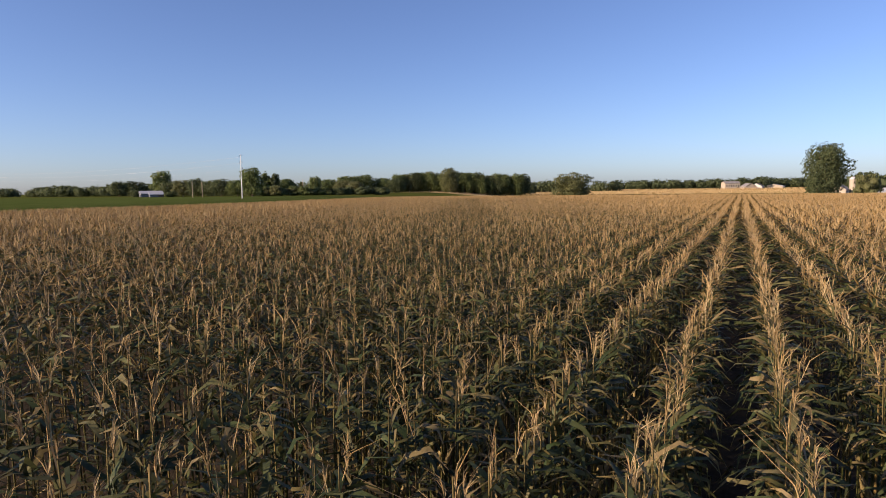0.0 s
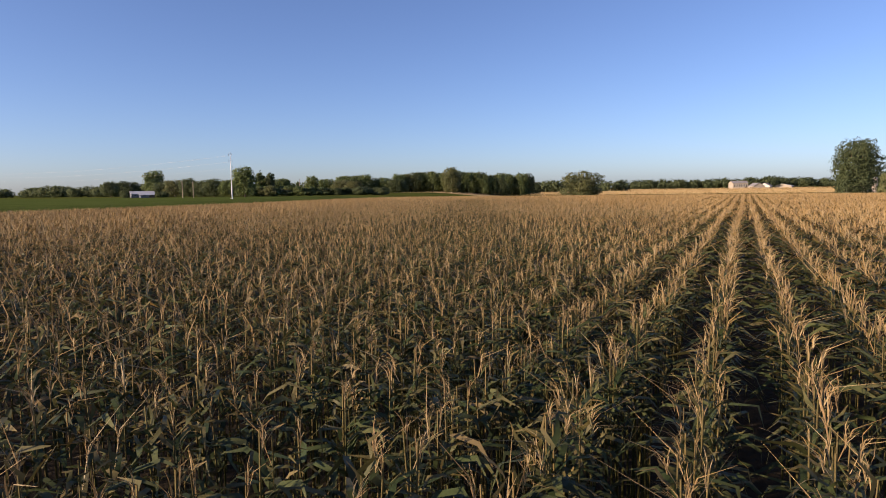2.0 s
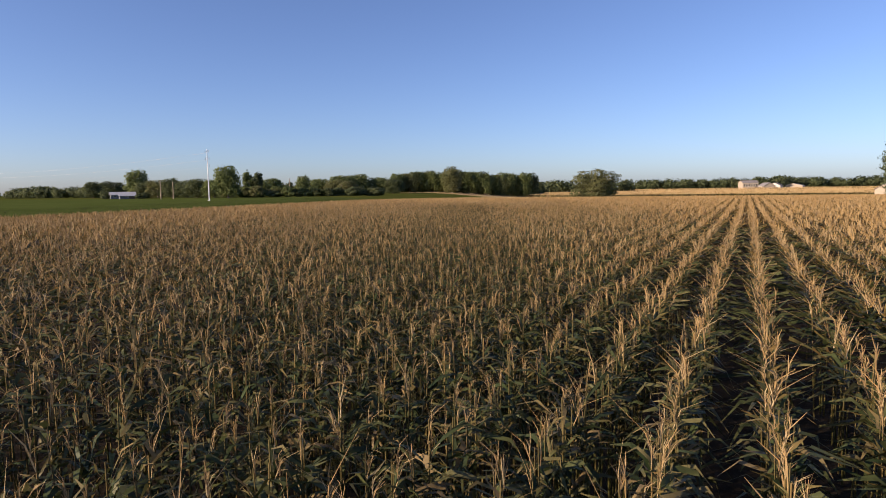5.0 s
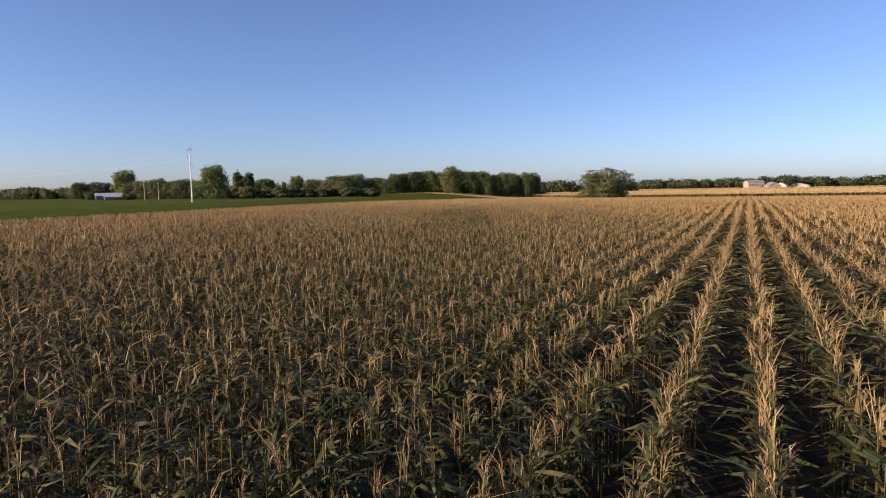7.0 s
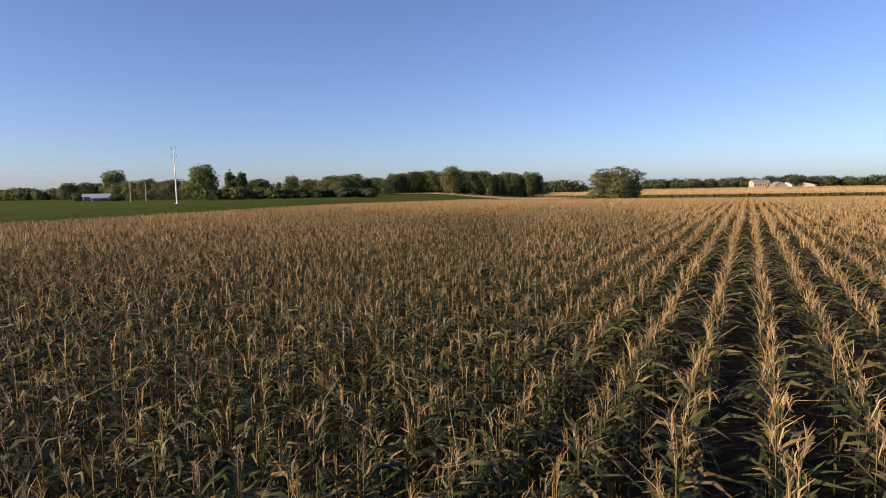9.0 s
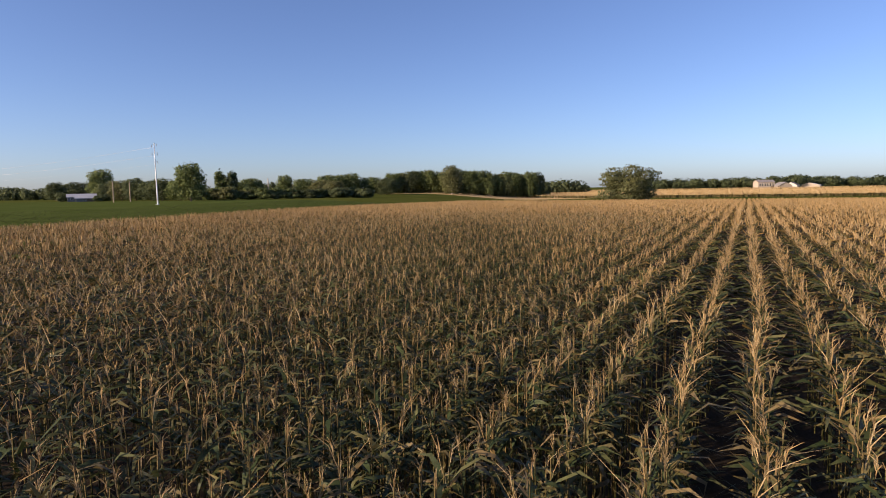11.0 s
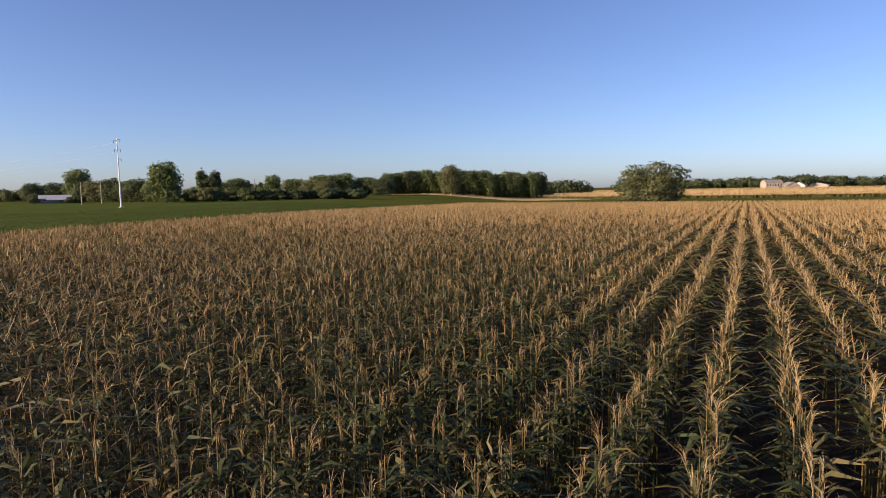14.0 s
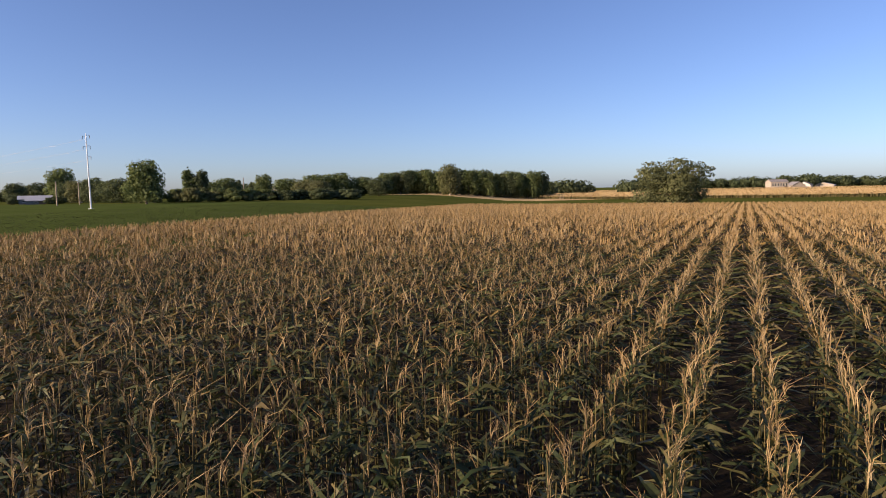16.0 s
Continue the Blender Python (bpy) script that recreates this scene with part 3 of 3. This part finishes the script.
# far woods on the horizon
BELT = []
for seed in range(60, 65):
    lobes = [(0, 0, 4.5, 5, 5, 4.5), (3, 1, 3.5, 4, 4, 3.5), (-3, 0, 5.5, 3.5, 3.5, 3.5)]
    BELT.append(joined([("leaf", *leaf_cloud(np.random.default_rng(seed), lobes, 400, 0.95), 0)]))
bx, by, r2 = [], [], np.random.default_rng(8)
for x0, y0, x1, y1, n in ((-200, 600, -110, 640, 14), (-160, 890, 300, 1000, 170), (-30, 800, 60, 860, 16), (66, 470, 190, 480, 18)):
    f = r2.random(n)
    bx += list(x0 + (x1 - x0) * f)
    by += list(y0 + (y1 - y0) * f + r2.normal(0, 5, n))
tagged(spread("far_woods", BELT, np.array(bx), np.array(by), 31, "distant belts of green trees along the horizon", size=(0.95, 1.5), mats=[M_TREE[2]], lean=0), category="trees")
bx, by = [], []
for x0, y0, x1, y1, n in ((-660, 320, -500, 330, 34), (-560, 340, -320, 292, 44), (-400, 400, -240, 370, 34), (-300, 500, -180, 560, 24)):
    f = r2.random(n)
    bx += list(x0 + (x1 - x0) * f)
    by += list(y0 + (y1 - y0) * f + r2.normal(0, 5, n))
tagged(spread("far_woods", BELT, np.array(bx), np.array(by), 32, "low dark belts of trees behind the green field", size=(0.6, 0.95), mats=[M_TREE[2]], lean=0), category="trees")

# ---- the far ripe cornfield ----
fcx, fcy = np.meshgrid(np.arange(-190, 150, 2.6), np.arange(0, 1, 1 / 90) ** 1.6 * (FAR_CORN_NORTH - FAR_CORN_SOUTH) + FAR_CORN_SOUTH)
fr = np.random.default_rng(9)
fcx, fcy = (fcx + fr.uniform(-0.8, 0.8, fcx.shape)).ravel(), (fcy + fr.uniform(-0.9, 0.9, fcy.shape)).ravel()
k = fcy > FAR_CORN_SOUTH + 1.2 * np.maximum(0, 30 - fcx - 0.3 * fcy)


def sunk_edge_z(x, y):
    """Sinks the outermost far clumps into the ground so the edge looks right from the camera."""
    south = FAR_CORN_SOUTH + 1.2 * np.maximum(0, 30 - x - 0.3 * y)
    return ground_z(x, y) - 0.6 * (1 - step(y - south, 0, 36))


edge = fcy < FAR_CORN_SOUTH + 8 + 1.2 * np.maximum(0, 30 - fcx - 0.3 * fcy)
FAR_LABEL = "distant ripe cornfield beyond a grass strip"
spread("far_corn", [far_clump(950 + s, 3.6) for s in range(6)], fcx[k & ~edge], fcy[k & ~edge], 41, FAR_LABEL, z_of=sunk_edge_z, size=(1.0, 1.1), mats=[M_FAR_CORN] * 4)
# edge strips take the dark stalk colour, painting in the shade along the field's front
spread("far_corn", [far_clump(970 + s, 3.6, 14) for s in range(8)], fcx[k & edge], fcy[k & edge], 42, FAR_LABEL, z_of=sunk_edge_z, size=(1.0, 1.1), mats=[M_FAR_CORN, M_FAR_CORN, M_STALK, M_STALK])


# ---- power poles ----
def steel_pole(x, y):
    """A tapered monopole with line-post insulators on both sides."""
    ob = thing("transmission_pole", "tall white tapered steel power pole standing in the green field", "power pole", pose(x, y, float(ground_z(x, y)), 0, 0, 12))
    part("shaft", mesh_of("shaft", *tube([(0, 0, -0.5), (0, 0, 5), (0, 0, 10), (0, 0, 15.7)], [0.18, 0.15, 0.115, 0.075], 14), [M_STEEL]), ob)
    bm = bmesh.new()
    box(bm, -0.40, 0.40, -0.40, 0.40, -0.1, 0.06)
    part("base_plate", bm_mesh("base_plate", bm, [M_STEEL]), ob)
    ends = []
    for side, z in ((1, 15.3), (-1, 15.0), (1, 13.1), (-1, 12.9), (1, 10.9)):
        arm = part("arm", mesh_of("arm", *tube([(0, 0, z), (0, side * 0.5, z + 0.08), (0, side * 0.95, z + 0.1)], [0.05, 0.045, 0.04], 6), [M_STEEL]), ob)
        rings = [(0, side * 0.95, z - 0.55 + 0.08 * k) for k in range(9)]
        part("insulator", mesh_of("insulator", *tube(rings, [0.03, 0.085, 0.04, 0.085, 0.04, 0.085, 0.04, 0.085, 0.03], 8), [M_GLASSY]), arm)
        ends.append(Vector((0, side * 0.95, z - 0.58)))
    m = ob.matrix_basis
    return [m @ e for e in ends]


def wire(a, b, sag):
    pts = [a.lerp(b, k / 16) - Vector((0, 0, sag * 4 * (k / 16) * (1 - k / 16))) for k in range(17)]
    ob = new("power_line", mesh_of("power_line", *tube(pts, [0.011] * 17, 4), [M_WIRE]))
    tagged(ob, "thin grey power line strung from the steel pole", "power line", "power lines")


for e in steel_pole(-160.1, 170.0):
    wire(e, e + Vector((-260, 56, 1.0)), 2.2)


def wooden_post(x, y, h):
    ob = thing("utility_pole", "weathered wooden utility pole before the trees", "utility pole", pose(x, y, float(ground_z(x, y))), "wooden poles")
    part("shaft", mesh_of("shaft", *tube([(0, 0, -0.4), (0.02, 0, h * 0.5), (0, 0.02, h)], [0.19, 0.17, 0.14], 9), [M_WOOD]), ob)
    part("cap", mesh_of("cap", *tube([(0, 0.02, h - 0.02), (0, 0.02, h + 0.05), (0, 0.02, h + 0.08)], [0.155, 0.155, 0.02], 9), [M_STEEL]), ob)


wooden_post(-213.0, 196.3, 6.8)
wooden_post(-217.5, 206, 6.8)
wooden_post(-205, 262, 8.4)


# ---- buildings ----
def gable_house(name, label, x, y, turn, w, d, h, roof_h, wall, roof, windows=3, doors=1):
    """A house: long side w along local x, ridge along x, with real openings' frames set proud of the wall."""
    ob = thing(name, label, "building", pose(x, y, float(ground_z(x, y)), 0, 0, turn))
    bm = bmesh.new()
    v = [bm.verts.new(p) for p in ((-w / 2, -d / 2, -0.3), (w / 2, -d / 2, -0.3), (w / 2, d / 2, -0.3), (-w / 2, d / 2, -0.3), (-w / 2, -d / 2, h), (w / 2, -d / 2, h), (w / 2, d / 2, h), (-w / 2, d / 2, h),
                                   (-w / 2, 0, h + roof_h), (w / 2, 0, h + roof_h))]
    for f in ((3, 2, 1, 0), (0, 1, 5, 4), (1, 2, 6, 9, 5), (2, 3, 7, 6), (3, 0, 4, 8, 7), (4, 5, 9, 8), (6, 7, 8, 9)):
        bm.faces.new([v[i] for i in f])
    part("wall", bm_mesh("wall", bm, [wall]), ob)
    bm = bmesh.new()
    o, t = 0.45, 0.14
    k = roof_h / (d / 2)
    sec = [(-d / 2 - o, h - o * k + 0.03), (0, h + roof_h + 0.03), (d / 2 + o, h - o * k + 0.03), (d / 2 + o, h - o * k + t), (0, h + roof_h + t + 0.03), (-d / 2 - o, h - o * k + t)]
    a, b = [bm.verts.new((-w / 2 - o, yy, z)) for yy, z in sec], [bm.verts.new((w / 2 + o, yy, z)) for yy, z in sec]
    for i in range(6):
        bm.faces.new((a[i], a[(i + 1) % 6], b[(i + 1) % 6], b[i]))
    for s in (a, b):
        bm.faces.new((s[0], s[1], s[4], s[5])), bm.faces.new((s[1], s[2], s[3], s[4]))
    part("roof", bm_mesh("roof", bm, [roof]), ob)
    for i in range(windows):
        cx_ = -w / 2 + w * (i + 0.7) / (windows + 0.4)
        bm = bmesh.new()
        box(bm, cx_ - 0.65, cx_ + 0.65, -d / 2 - 0.05, -d / 2 + 0.02, h * 0.38, h * 0.8)
        win = part("window", bm_mesh("window", bm, [M_WHITE]), ob)
        bm = bmesh.new()
        box(bm, cx_ - 0.52, cx_ + 0.52, -d / 2 - 0.07, -d / 2 - 0.04, h * 0.38 + 0.12, h * 0.8 - 0.12)
        part("pane", bm_mesh("pane", bm, [M_WINDOW]), win)
    for i in range(doors):
        cx_ = w * (0.36 - 0.3 * i)
        bm = bmesh.new()
        box(bm, cx_ - 1.3, cx_ + 1.3, -d / 2 - 0.06, -d / 2 + 0.02, 0, min(2.6, h * 0.8))
        part("door", bm_mesh("door", bm, [M_BROWN]), ob)
    return ob


gable_house("country_house", "two-storey cream house with a low grey roof", -5.5, 752, 24, 16, 11, 6.6, 2.2, M_CREAM, M_GREYROOF, 6, 1)
gable_house("farm_house", "low cream house with a grey gable roof", 13, 796, -62, 12, 13, 3.0, 3.4, M_CREAM, M_GREYROOF, 3, 1)
gable_house("farm_house", "small white house with a pale gable front", 23, 812, 70, 10, 12, 3.0, 3.2, M_WHITE, M_GREYROOF, 3, 1)
gable_house("farm_shed", "low cream shed with a shallow roof", 42, 838, 75, 12, 20, 2.6, 2.6, M_CREAM, M_METALROOF, 2, 1)
gable_house("machine_shed", "long shed with a white metal roof and blue-grey walls", -281, 231, 58, 10.5, 7, 1.9, 1.2, M_BLUEWALL, M_METALROOF, 4, 1)
gable_house("machine_shed", "low white-roofed lean shed beside the tree line", -269, 224, 58, 6, 4, 1.4, 0.7, M_BLUEWALL, M_METALROOF, 1, 1)
for bx_, by_, bs in ((-284, 224, 0.6), (-262, 228, 0.9), (-257, 222, 0.8), (-290, 229, 1.2)):
    plant_tree(BUSH[1], "bush", "dark low bush beside the shed", bx_, by_, bs * 9, (bs, bs, bs), "bushes at the sheds", "bush")
gable_house("cottage", "cream cottage half hidden by the trees", -225, 306, 20, 6, 5, 3.4, 2.2, M_CREAM, M_GREYROOF, 1, 0)
gable_house("farm_house", "beige farmhouse behind the tall tree", 43.5, 344, 70, 9, 8, 4.0, 2.4, M_CREAM, M_GREYROOF, 2, 1)
gable_house("farm_shed", "small white farm shed beside a hedge", 62, 350, 12, 9, 7, 2.8, 1.6, M_WHITE, M_METALROOF, 2, 1)


def silo(x, y):
    ob = thing("silo", "pale concrete farm silo with a domed cap", "silo", pose(x, y, float(ground_z(x, y))))
    part("shell", mesh_of("shell", *tube([(0, 0, -0.3), (0, 0, 4), (0, 0, 8.6)], [1.5, 1.5, 1.5], 20), [M_CREAM]), ob)
    part("dome", mesh_of("dome", *tube([(0, 0, 8.6), (0, 0, 9.2), (0, 0, 9.7), (0, 0, 9.95)], [1.55, 1.35, 0.85, 0.1], 20), [M_METALROOF]), ob)
    for k in range(5):
        part("hoop", mesh_of("hoop", *tube([(0, 0, 1.2 + 1.6 * k), (0, 0, 1.3 + 1.6 * k)], [1.53, 1.53], 20), [M_CREAM]), ob)


silo(49.5, 346)

# ---- single corn plants ----
SINGLE_KINDS = []
for kd in range(12):
    meshes = [(n, mesh_of("corn_" + n, v, q, [(M_LEAF, M_TASSEL, M_STALK, M_HUSK)[sl]], None, al)) for n, v, q, al, sl in corn_pieces(kd, 0)]
    ob = thing("corn_plant", "tall ripening corn plant with green leaves and a straw tassel", "corn plant", pose(0, 0, 0), "corn plants in rows")
    for n, me in meshes:
        part(n, me, ob)
    SINGLE_KINDS.append(ob)
rs = random.Random(12)
spots = list(zip(px[single], py[single]))
for i, (x, y) in enumerate(spots):
    m = pose(x, y, float(ground_z(x, y)), rs.gauss(0, 0.8), rs.gauss(0, 0.8), rs.choice((0, 180)) + rs.gauss(0, 28))
    if i < len(SINGLE_KINDS):
        SINGLE_KINDS[i].matrix_basis = m
    else:
        copy_thing(SINGLE_KINDS[rs.randrange(12)], m)
